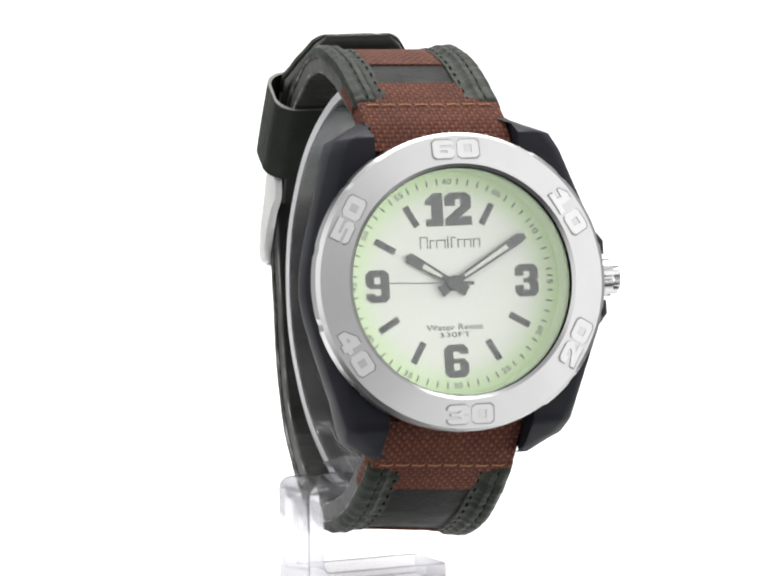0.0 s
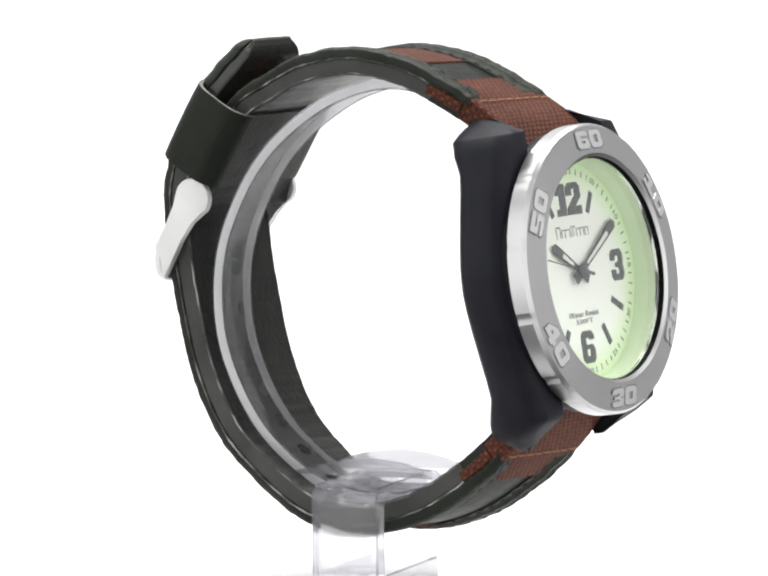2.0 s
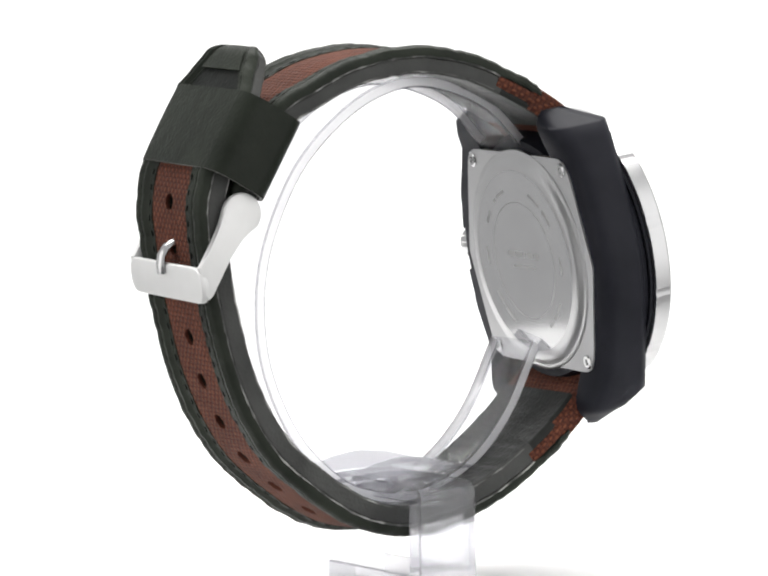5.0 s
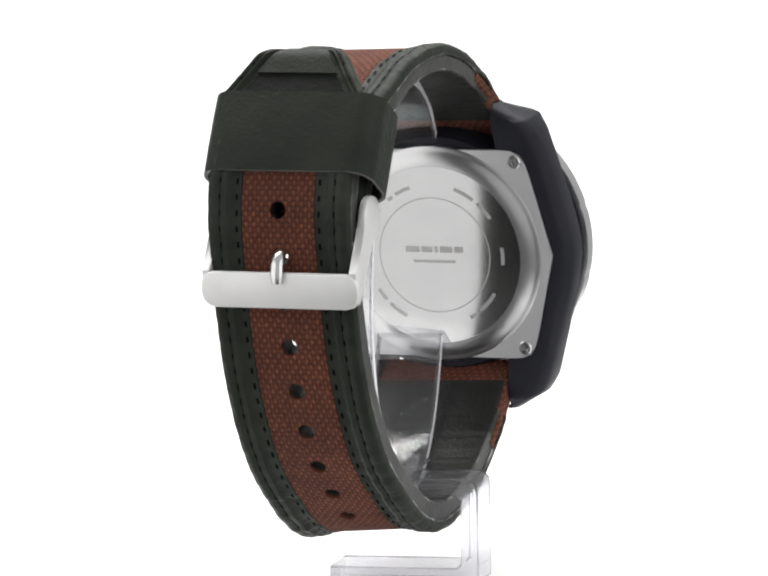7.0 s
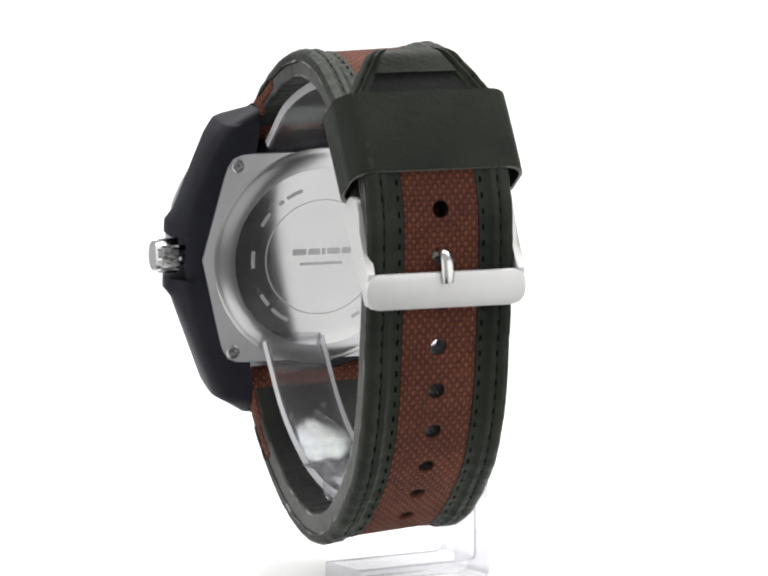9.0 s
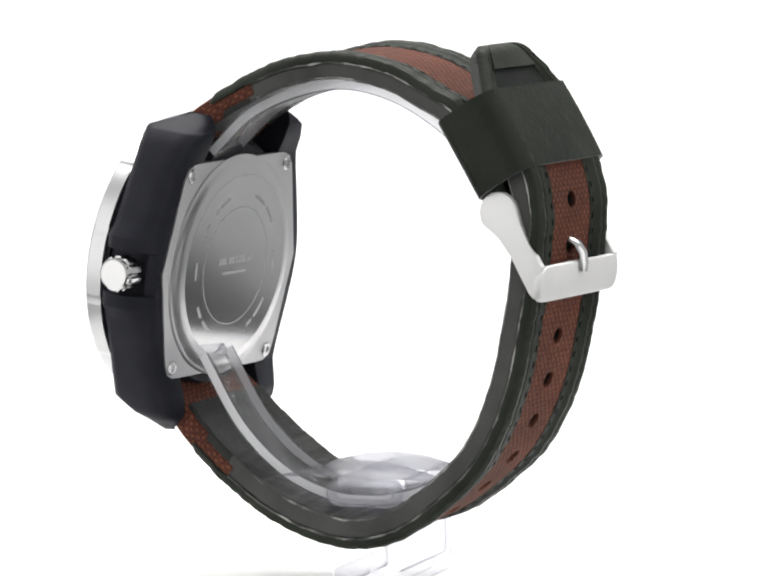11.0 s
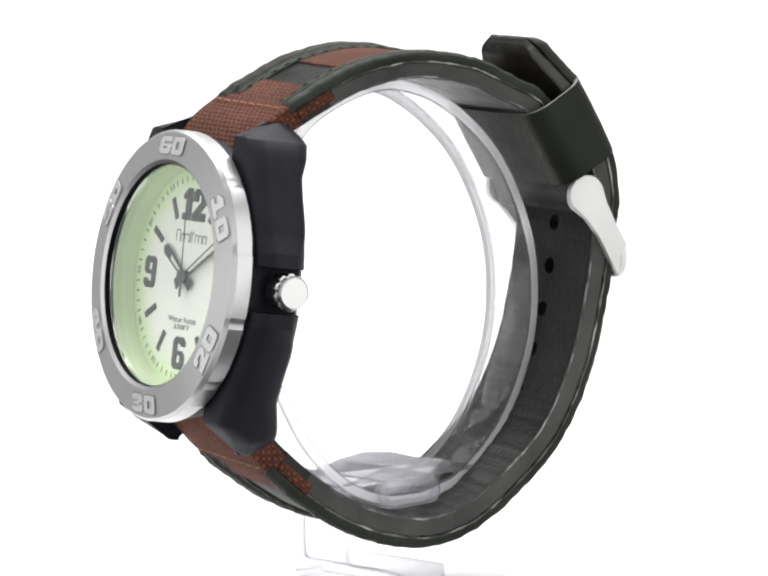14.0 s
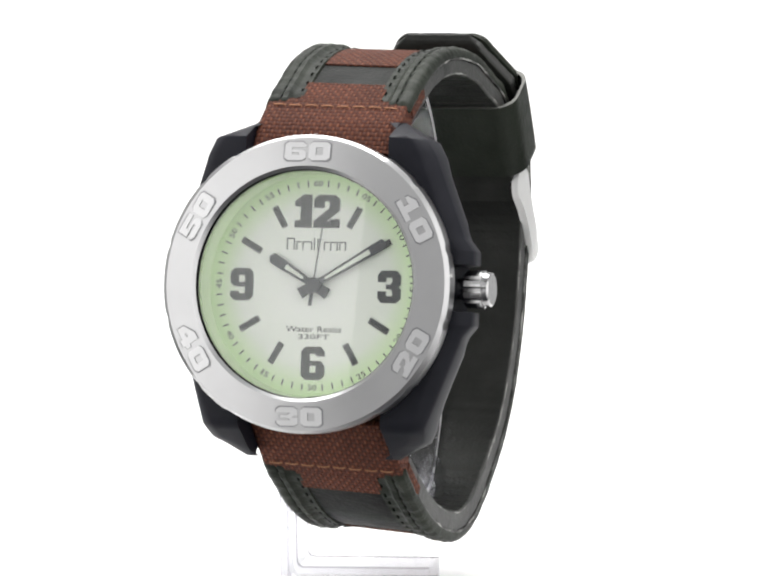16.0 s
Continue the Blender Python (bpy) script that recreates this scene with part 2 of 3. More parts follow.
class Ribbon:
    """A bent strip: places (x across, s along, d below the outer face) in the watch's space."""

    def __init__(self, points, inward, step=0.5):
        self.rows, self.inward = smooth_path(points, step), inward
        self.length = self.rows[-1][0]

    def at(self, x, s, d):
        k = min(max(s / self.length, 0), 1) * (len(self.rows) - 1)
        i = min(int(k), len(self.rows) - 2)
        f = k - i
        a, b = self.rows[i], self.rows[i + 1]
        p = a[1].lerp(b[1], f)
        t = a[2].lerp(b[2], f).normalized()
        n = Vector((-t.y, t.x)) * self.inward
        q = p + n * d
        y, z = q
        back = min(max((y + 5) / 30, 0), 1)
        off = HEAD.x + back * (1.3 + ((z - 39) * 0.017 if z > 39 else (z - 39) * 0.045))
        low = min(max((40 - z) / 30, 0), 1)
        high = min(max((z - 60) / 15, 0), 1) * (1 - back)
        return Vector((x + off, y, z - 0.08 * x * low - 0.2 * low - 0.03 * x * high))

    def ripple(self, s, wave, seed, pucker):
        """Unevenness of a sewn edge along the strap."""
        w = wave * noise.noise((s * 0.33, seed, 0.0)) + wave * 0.6 * noise.noise((s * 0.9, seed, 5.0))
        pull = abs(math.sin(math.pi * s / 2.9 + 0.8 * noise.noise((s * 0.2, seed, 3.0)))) - 0.6
        return w + pucker * pull * (1 + noise.noise((s * 0.27, seed, 9.0)))

    def sweep(self, bm, s0, s1, section, step=0.6, wave=0.0, seed=0.0, pucker=0.0):
        """Skin section(s) -> [(x, d), ...] from s0 to s1, with texture coordinates in millimetres."""
        uv = bm.loops.layers.uv.verify()
        n = max(1, round((s1 - s0) / step))
        rings, marks = [], []
        for i in range(n + 1):
            s = s0 + (s1 - s0) * i / n
            sec = section(s)
            w = self.ripple(s, wave, seed, pucker)
            ring = [self.at(x, s, d - (w if d < 2 else -w * 0.5)) for x, d in sec]
            rings.append([bm.verts.new(p) for p in ring])
            acc, around = 0.0, [sec[0][0]]
            for a, b in zip(sec, sec[1:]):
                acc += math.hypot(b[0] - a[0], b[1] - a[1])
                around.append(sec[0][0] + acc)
            around.append(around[-1] + math.hypot(sec[0][0] - sec[-1][0], sec[0][1] - sec[-1][1]))
            marks.append((s, around))
        m = len(rings[0])
        for i in range(n):
            a, b = rings[i], rings[i + 1]
            for j in range(m):
                k = (j + 1) % m
                f = bm.faces.new((a[j], a[k], b[k], b[j]))
                for loop, (ii, jj) in zip(f.loops, ((i, j), (i, j + 1), (i + 1, j + 1), (i + 1, j))):
                    loop[uv].uv = (marks[ii][1][jj], marks[ii][0])
        for ring in (rings[0][::-1], rings[-1]):
            f = bm.faces.new(ring)
            for loop in f.loops:
                loop[uv].uv = (loop.vert.co.x, loop.vert.co.z)


def rounded(w0, w1, d0, d1, r=0.4, n=3):
    """A rounded rectangle section from x = w0 to w1 and d0 to d1."""
    pts = []
    for cx, cd, a0 in ((w0 + r, d0 + r, 180), (w1 - r, d0 + r, 270), (w1 - r, d1 - r, 0), (w0 + r, d1 - r, 90)):
        for k in range(n + 1):
            a = radians(a0 + 90 * k / n)
            pts.append((cx + r * math.cos(a), cd + r * math.sin(a)))
    return pts


def drilled(ob, cutter):
    """Cut a tool mesh out of ob for good."""
    mod = ob.modifiers.new("holes", "BOOLEAN")
    mod.operation, mod.solver, mod.object = "DIFFERENCE", "EXACT", cutter
    bpy.context.view_layer.update()
    me = bpy.data.meshes.new_from_object(ob.evaluated_get(bpy.context.evaluated_depsgraph_get()))
    ob.modifiers.remove(mod)
    for poly in me.polygons:
        poly.use_smooth = False
    ob.data = me


def lettering(text, width, height, thick=0.05, bold=0.0):
    """Built-in font, fitted to a width and height in mm, centred, facing the front (-y)."""
    cu = bpy.data.curves.new("lettering", "FONT")
    cu.body, cu.size, cu.extrude, cu.offset, cu.resolution_u = text, 1.0, 0.02, bold, 3
    ob = new("lettering_source", cu)
    bpy.context.view_layer.update()
    me = bpy.data.meshes.new_from_object(ob.evaluated_get(bpy.context.evaluated_depsgraph_get()))
    bpy.data.objects.remove(ob)
    bm = bmesh.new()
    bm.from_mesh(me)
    bpy.data.meshes.remove(me)
    xs = [v.co.x for v in bm.verts]
    ys = [v.co.y for v in bm.verts]
    for v in bm.verts:
        x = ((v.co.x - min(xs)) / (max(xs) - min(xs)) - 0.5) * width
        z = ((v.co.y - min(ys)) / (max(ys) - min(ys)) - 0.5) * height
        v.co = (x, -thick if v.co.z > 0 else 0.0, z)
    return bm


def cells(rows, width, height, thick=0.12):
    """A block character from a small grid: # full, and / \\ ` , for cut corners."""
    nz, nx = len(rows), max(len(r) for r in rows)
    cw, ch = width / nx, height / nz
    bm = bmesh.new()
    for j, row in enumerate(rows):
        for i, c in enumerate(row):
            if c == " ":
                continue
            x0, x1 = -width / 2 + i * cw, -width / 2 + (i + 1) * cw
            z1, z0 = height / 2 - j * ch, height / 2 - (j + 1) * ch
            q = {"#": [(x0, z0), (x1, z0), (x1, z1), (x0, z1)], "r": [(x0, z0), (x1, z0), (x1, z1)],
                 "7": [(x0, z0), (x1, z0), (x0, z1)], "J": [(x0, z0), (x1, z1), (x0, z1)], "L": [(x1, z0), (x1, z1), (x0, z1)]}[c]
            f = bm.faces.new([bm.verts.new((x, -thick, z)) for x, z in q])
    bmesh.ops.remove_doubles(bm, verts=bm.verts, dist=1e-4)
    ret = bmesh.ops.extrude_face_region(bm, geom=list(bm.faces))
    for v in ret["geom"]:
        if isinstance(v, bmesh.types.BMVert):
            v.co.y += thick
    return bm


# ---- setting ----
def setting():
    bm = bmesh.new()
    prof = [(-0.04, 0.0), (0.22, 0.0)]
    for k in range(1, 13):
        a = radians(90 * k / 12)
        prof.append((0.22 + 0.18 * math.sin(a), 0.18 - 0.18 * math.cos(a)))
    prof.append((0.4, 0.55))
    prof = [(y * 1000, z * 1000) for y, z in prof]
    under = [(y + (20 if i > 1 else 0), z - (20 if i < 12 else 8)) for i, (y, z) in enumerate(prof)]
    ring = prof + under[::-1]
    loft(bm, [[(x, y, z) for y, z in ring] for x in (-94.0, 94.0)])
    ob = part("ground", bm, SWEEP, None)
    tagged(ob, "seamless white translucent sweep of a photo light table", "photo backdrop", kind="structure")
    bm = bmesh.new()
    box(bm, -3000, 3000, -3200, 1500, -740, -700)
    ob = part("floor", bm, CURTAIN, None, smooth=False)
    tagged(ob, "plain dark grey studio floor under the photo table", "floor", kind="structure")


setting()


# ---- display stand ----
def finish_faces(ob, test, finish):
    """Give the faces that pass test their own finish: cut edges, or shade put in as tint."""
    ob.data.materials.append(finish)
    for poly in ob.data.polygons:
        if test(poly.normal):
            poly.material_index = len(ob.data.materials) - 1


def stand():
    root = new("display_stand")
    tagged(root, "clear acrylic watch stand with open ring and stepped foot", "display stand")
    ring = Ribbon([(-25.6, 66.6), (-18.6, 73.0), (-9, 76.8), (-0.5, 77.2), (9, 73.6), (18.6, 65.5), (24.8, 54.3), (26.6, 44), (25.1, 33.6), (19.5, 23),
                   (11, 15.6), (4, 13.2), (0, 12.8), (-6, 13.2), (-14, 16.6), (-21.6, 23.8), (-27.8, 34.4)], -1)
    ring.at = lambda x, s, d, f=ring.at: Vector((x, *f(0, s, d).yz))
    bm = bmesh.new()
    ring.sweep(bm, 0, ring.length, lambda s: rounded(-4.0, 6.3, 0, 1.9, 0.3), step=1.2)
    ob = part("ring", bm, ACRYLIC, root, "clear open acrylic ring band")
    # edge lines of the clear ring, drawn as dark tint on its chamfers
    finish_faces(ob, lambda n: abs(n.x) > 0.2, ACRYLIC_DARK_RIM)
    finish_faces(ob, lambda n: abs(n.x) > 0.985, ACRYLIC_EDGE)
    # bracket: arm, post and foot bent from one sheet
    bm = bmesh.new()
    outer = [(5.5, 16.8), (-13.6, 16.8), (-14.6, 16.5), (-15.2, 15.9), (-15.4, 15.0), (-15.4, 1.2), (-15.2, 0.5), (-14.8, 0.15), (-14.2, 0.0), (7.5, 0.0)]
    inner = [(5.5, 14.1), (-11.9, 14.1), (-12.3, 14.0), (-12.6, 13.7), (-12.7, 13.3), (-12.7, 4.3), (-12.6, 3.8), (-12.3, 3.4), (-11.8, 3.2), (7.5, 3.2)]
    rings = []
    for a, b in zip(outer, inner):
        a, b = Vector(a), Vector(b)
        c = 0.3 / (b - a).length
        row = [(a, -5.2), (a, 5.0), (a.lerp(b, c), 5.3), (b.lerp(a, c), 5.3), (b, 5.0), (b, -5.2), (b.lerp(a, c), -5.5), (a.lerp(b, c), -5.5)]
        rings.append([(p.x, y, p.y) for p, y in row])
    loft(bm, rings)
    ob = part("bracket", bm, ACRYLIC, root, "clear acrylic stepped bracket and foot")
    # upright faces carry a painted grey tint for bent light; level ones stay clear
    finish_faces(ob, lambda n: abs(n.z) < 0.7, ACRYLIC_UPRIGHT)
    finish_faces(ob, lambda n: 0.4 < abs(n.y) < 0.95, ACRYLIC_DARK_RIM)
    # arched saddle on the arm
    bm = bmesh.new()
    prof = [(-14, 17.1), (-10, 17.9), (-5, 19.2), (0, 19.7), (5, 19.2), (10, 17.9), (14, 17.1), (14, 16.85), (-14, 16.85)]
    loft(bm, [[(x, y, z) for y, z in prof] for x in (-4.4, 6.8)])
    ob = part("saddle", bm, ACRYLIC, root)
    # the arch's outline is drawn by the same dark tint on its side faces
    finish_faces(ob, lambda n: abs(n.x) > 0.7, ACRYLIC_DARK_RIM)
    # oblong slotted end of the arm
    bm = bmesh.new()

    def oblong(x, half, r):
        pts = []
        for cy, a0 in ((half, -90), (-half, 90)):
            for k in range(13):
                a = radians(a0 + 15 * k)
                pts.append((x, -0.8 + cy + r * math.cos(a), 14.6 + r * math.sin(a)))
        return pts
    loft(bm, [oblong(5.6, 4.0, 2.1), oblong(6.9, 4.0, 2.1), oblong(7.1, 4.0, 1.9), oblong(7.1, 3.6, 1.1), oblong(6.9, 3.6, 0.95), oblong(5.6, 3.6, 0.95), oblong(5.6, 4.0, 2.1)], caps=False)
    part("slotted_end", bm, ACRYLIC_SLOT, root, "oblong slotted end of the clear arm")
    return root


STAND = stand()

# ---- wristwatch ----
WATCH = new("wristwatch")
tagged(WATCH, "black wristwatch with steel bezel and brown fabric strap", "wristwatch")


def side_width(u, guard):
    """Half width of the case at height u."""
    a = abs(u)
    w = 21.95 - 0.295 * (math.sqrt(a * a + 16) - 4)
    start = 21.0 if u > 0 else 22.2
    if a > start:
        w -= (a - start) * 1.45
    if guard:
        if a < 3.3:
            w -= 1.3
        elif a < 5.4:
            w = max(w, 23.7)
        elif a < 9.6:
            w = max(w, 23.7 - (a - 5.4) * 1.0, 23.0 - (a - 5.4) * 0.39)
        elif a < start:
            w = max(w, 23.0 - (a - 5.4) * 0.39)
    return w


def case():
    bm = bmesh.new()
    for side in (-1, 1):
        us = [-24.9, -24.2, -23.2, -22.3, -21.3, -20.4, -19, -16.5, -14, -11, -9.6, -8.3, -7, -5.45, -5.35, -3.4, -3.2, -1, 1, 3.2, 3.4, 5.35, 5.45, 7, 8.3, 9.6, 11, 14, 16.5, 19, 21.3,
              21.6, 22.3, 23.1, 23.7, 24.1]
        rings = []
        for u in us:
            w, a = side_width(u, side > 0), abs(u)
            w0 = side_width(u, False)
            w0 += (0.35 + 0.65 * min(1.0, max(0.0, (a - 6) / 3))) * max(0.0, w - w0)
            f = 3.75
            if u < -20.4:
                f += (-20.4 - u) * 1.5
            elif u > 21.6:
                f += (u - 21.6) * 2.1
            t = min(max((a - 15.5) / 6.0, 0), 1)
            b = 12.15 + 1.75 * t * t * (3 - 2 * t)
            if a > 22.6:
                b -= (a - 22.6) * 0.75
            inner = max(10.9, math.sqrt(max(0.0, 17.4 ** 2 - u * u)))
            k = min(1.0, max(0.05, (b - f) / 5.6))
            sec = [(inner, f), (w - 2.2, f), (w - 1.6, f + 0.25 * k), (w - 0.2, f + 1.7 * k), (w, f + 2.3 * k), (w, b - 2.9 * k), (w0 - 0.3, b - 1.2 * k), (w0 - 1.5, b), (inner, b)]
            rings.append([(side * x, y + 0.35, u) for x, y in sec])
        loft(bm, rings)
    # round middle that carries bezel and back
    lathe(bm, [(17.0, 4.0), (20.5, 4.0), (20.8, 4.4), (20.8, 6.4), (19.8, 9.9), (18.6, 12.2), (8.0, 12.2), (8.0, 7.2), (17.0, 7.2)], 96)
    ob = part("case", bm, RESIN, WATCH, "matt black resin case with four lugs", place=CASE, angle=58)
    # thin lip under the bezel
    bm = bmesh.new()
    lathe(bm, [(17.0, 3.3), (20.8, 3.3), (21.2, 3.7), (21.2, 4.1), (17.0, 4.1)], 96)
    part("bezel_seat", bm, RESIN, WATCH, place=CASE)
    return ob


case()


DIGITS = {"0": ["r####7", "######", "##  ##", "##  ##", "##  ##", "######", "L####J"],
          "1": [" r##  ", "r###  ", "####  ", "  ##  ", "  ##  ", "######", "######"],
          "2": ["r####7", "######", "##  ##", "   r#J", " r##J ", "######", "######"],
          "3": ["r####7", "######", "   r##", " ###J ", "   L##", "######", "L####J"],
          "4": ["  r## ", " r### ", "r#### ", "## ## ", "######", "######", "   ## "],
          "5": ["######", "######", "##    ", "#####7", "    ##", "######", "L####J"],
          "6": ["r####7", "######", "##    ", "#####7", "##  ##", "######", "L####J"]}


def block_number(text, width, height, thick):
    """Two block digits side by side."""
    bm = bmesh.new()
    for k, c in enumerate(text):
        one = cells(DIGITS[c], width * 0.47, height, thick)
        one.transform(Matrix.Translation(((k - 0.5) * width * 0.53, 0, 0)))
        me = bpy.data.meshes.new("digit")
        one.to_mesh(me)
        one.free()
        bm.from_mesh(me)
        bpy.data.meshes.remove(me)
    return bm


def bezel():
    def knurl(a, k):
        """Side flats of the rim: shallow scallops beside three and nine o'clock, set back at top and bottom."""
        if k not in (4, 5):
            return 0.0
        d = abs((math.degrees(a) + 90) % 180 - 90)
        if d < 33:
            return -0.2
        cut = abs((d - 33) % 28.5 - 14.25)
        return -0.13 if cut < 2.2 else 0.0
    bm = bmesh.new()
    lathe(bm, [(16.5, 1.7), (16.55, 0.1), (17.05, -0.3), (21.2, 0.42), (21.8, 0.95), (21.8, 3.4), (20.9, 3.6), (16.5, 3.6)], 240, knurl)
    ob = part("bezel", bm, STEEL, WATCH, "brushed steel bezel with raised minute numerals", place=CASE, angle=14)
    for k, text in enumerate(("60", "10", "20", "30", "40", "50")):
        a = 60 * k
        bm = block_number(text, 6.9, 2.7, 0.12)
        up = Matrix.Translation((0, 0.06, 19.15)) @ Matrix.Rotation(radians(-9.8), 4, "X")
        part("bezel_numeral", bm, RAISED, ob, "raised polished numeral", smooth=False, place=CASE @ Matrix.Rotation(radians(a), 4, "Y") @ up @ Matrix.Rotation(radians(180 if 2 <= k <= 4 else 0), 4, "Y"))
        bm = block_number(text, 7.3, 3.1, 0.04)
        part("numeral_outline", bm, OUTLINE, ob, "fine grey outline of a raised numeral", smooth=False, place=CASE @ Matrix.Rotation(radians(a), 4, "Y") @ up @ Matrix.Rotation(radians(180 if 2 <= k <= 4 else 0), 4, "Y"))
    return ob


bezel()


DIAL_Y = 5.9


def dial():
    bm = bmesh.new()
    disc(bm, 16.47, 0.0, 0.4, 96)
    face = part("dial", bm, DIAL, WATCH, "white dial with pale green luminous rim", keep=CASE @ Matrix.Translation((0, DIAL_Y, 0)))
    # added black ring that darkens the bezel's inner wall in front of the crystal
    bm = bmesh.new()
    lathe(bm, [(16.47, 0.2), (16.56, 0.12), (16.56, 1.0), (16.47, 1.0)], 96)
    part("inner_wall", bm, SHADOWRING, WATCH, "thin black ring on the bezel's inner wall", place=CASE)
    bm = bmesh.new()
    lathe(bm, [(16.4, 2.46), (16.48, 2.46), (16.48, DIAL_Y + 0.05), (16.2, DIAL_Y - 0.02)], 96)
    part("flange", bm, RIM_GREEN, WATCH, "pale green sloping dial flange", place=CASE)

    def on(name, bm, mat, x=0.0, z=0.0, turn=0.0, label="", lift=0.0):
        part(name, bm, mat, face, label, smooth=False,
             place=Matrix.Translation((x, -0.01 - lift, z)) @ Matrix.Rotation(radians(turn), 4, "Y"))

    one = ["  r###", " r####", "r#####", "######", "######", "  ####", "  ####", "  ####", "  ####", "  ####", "  ####", "######", "######", "######"]
    two = [" r######7 ", "r########7", "##########", "####  ####", "####  ####", "####  ####", "     r####", "    r####J", "   r####J ", "  r####J  ", " r####J   ", "r####J####",
           "##########", "##########", "##########"]
    three = [" r#######7 ", "r#########7", "###########", "####   ####", "####   ####", "      r####", "    ######J", "    ######7", "      L####", "####   ####", "####   ####", "###########",
             "L#########J", " L#######J "]
    six = [" r#######7 ", "r#########7", "###########", "####   ####", "####       ", "####       ", "#########7 ", "##########7", "####   ####", "####   ####", "####   ####",
           "###########", "L#########J", " L#######J "]
    nine = [r[::-1].translate(str.maketrans("r7JL", "7rLJ")) for r in six[::-1]]
    nine = [r.translate(str.maketrans("r7JL", "LJ7r")) for r in nine]
    on("hour_numeral", cells(one, 2.6, 4.8), INK, -2.15, 10.8, label="dark grey numeral one of the twelve")
    on("hour_numeral", cells(two, 4.0, 4.8), INK, 1.45, 10.8, label="dark grey numeral two of the twelve")
    on("hour_numeral", cells(three, 3.5, 4.7), INK, 11.3, 0.0, label="dark grey numeral three")
    on("hour_numeral", cells(six, 3.6, 4.8), INK, 0.0, -11.3, label="dark grey numeral six")
    on("hour_numeral", cells(nine, 3.5, 4.7), INK, -11.3, 0.0, label="dark grey numeral nine")
    for h in (1, 2, 4, 5, 7, 8, 10, 11):
        bm = bmesh.new()
        box(bm, -0.47, 0.47, -0.12, 0, 9.75, 13.1)
        on("hour_marker", bm, INK, turn=30 * h)
    bm = bmesh.new()
    for m in range(60):
        if m % 5 == 0:
            continue
        part_bm = Matrix.Rotation(radians(6 * m), 4, "Y")
        vs = box(bm, -0.09, 0.09, -0.03, 0, 14.4, 15.3)
        for v in vs:
            v.co = part_bm @ v.co
    on("minute_track", bm, INK)
    for h in range(1, 13):
        text = "%02d" % (5 * h)
        a = 30 * h
        bm = lettering(text, 1.35, 0.82, 0.03, 0.0)
        flip = 180 if 3 < h < 9 else 0
        bm.transform(Matrix.Rotation(radians(flip), 4, "Y"))
        on("minute_numeral", bm, INK, 14.85 * math.sin(radians(a)), 14.85 * math.cos(radians(a)), a)
    # maker's mark as a row of plain open blocks
    bm = bmesh.new()
    x = -4.6
    for w, h in ((1.25, 1.75), (0.7, 1.25), (1.5, 1.25), (0.3, 1.75), (0.75, 1.6), (0.75, 1.25), (1.15, 1.25), (1.05, 1.25)):
        z0 = -0.85
        t = 0.17
        if w < 0.4:
            box(bm, x, x + t, -0.03, 0, z0, z0 + h)
        else:
            box(bm, x, x + t, -0.03, 0, z0, z0 + h)
            box(bm, x + t + 0.004, x + w - 0.004, -0.03, 0, z0 + h - t, z0 + h)
            if w > 0.8:
                box(bm, x + w - t, x + w, -0.03, 0, z0, z0 + h)
        x += w + 0.24
    on("maker_mark", bm, INK, 0, 6.0)
    on("dial_text", lettering("Water Resist", 8.6, 0.85, 0.03, 0.006), INK, 0, -6.35)
    on("dial_text", lettering("330FT", 4.8, 0.72, 0.03, 0.006), INK, 0, -7.45)

    # crystal
    bm = bmesh.new()
    disc(bm, 16.45, 0.9, 2.4, 96, bevel=0.2)
    glass = part("crystal", bm, CRYSTAL, WATCH, "clear flat crystal", place=CASE, angle=8)
    glass.visible_shadow = False
    return face


FACE = dial()


def hand_outline(r_tip, w_base, w_tip, tail):
    return [(-w_base, 0.6), (-w_base * 0.9, 1.2), (-w_tip, r_tip - 2.2), (-w_tip, r_tip - 0.5), (0, r_tip), (w_tip, r_tip - 0.5), (w_tip, r_tip - 2.2), (w_base * 0.9, 1.2), (w_base, 0.6),
            (0.85, -tail), (-0.85, -tail)]


def watch_pointers():
    for name, r, ang, lift, wt in (("hour_hand", 8.1, -59.0, DIAL_Y - 0.6, 0.78), ("minute_hand", 12.7, 59.2, DIAL_Y - 0.85, 0.72)):
        turn = CASE @ Matrix.Rotation(radians(ang), 4, "Y")
        bm = bmesh.new()
        prism(bm, hand_outline(r, 0.55, wt, 2.4), lift, lift + 0.14)
        ob = part(name, bm, HAND_GREY, WATCH, "dark grey skeleton hand with pale inlay", smooth=False, place=turn)
        bm = bmesh.new()
        prism(bm, [(-0.2, 2.0), (-0.36, r - 2.9), (0.36, r - 2.9), (0.2, 2.0)], lift - 0.03, lift - 0.005)
        part("inlay", bm, LUME, ob, "pale lume inlay", smooth=False, place=turn)
    bm = bmesh.new()
    prism(bm, [(-0.09, 0), (-0.07, 9.9), (0.07, 9.9), (0.09, 0), (0.22, -0.3), (0.26, -3.0), (-0.26, -3.0), (-0.22, -0.3)], 0, 0.1)
    disc(bm, 1.15, -0.12, 0.1, 32, bevel=0.08)
    return part("second_hand", bm, HAND_GREY, WATCH, "thin dark second hand with round hub", keep=CASE @ Matrix.Translation((0, DIAL_Y - 1.15, 0)))


SECOND = watch_pointers()


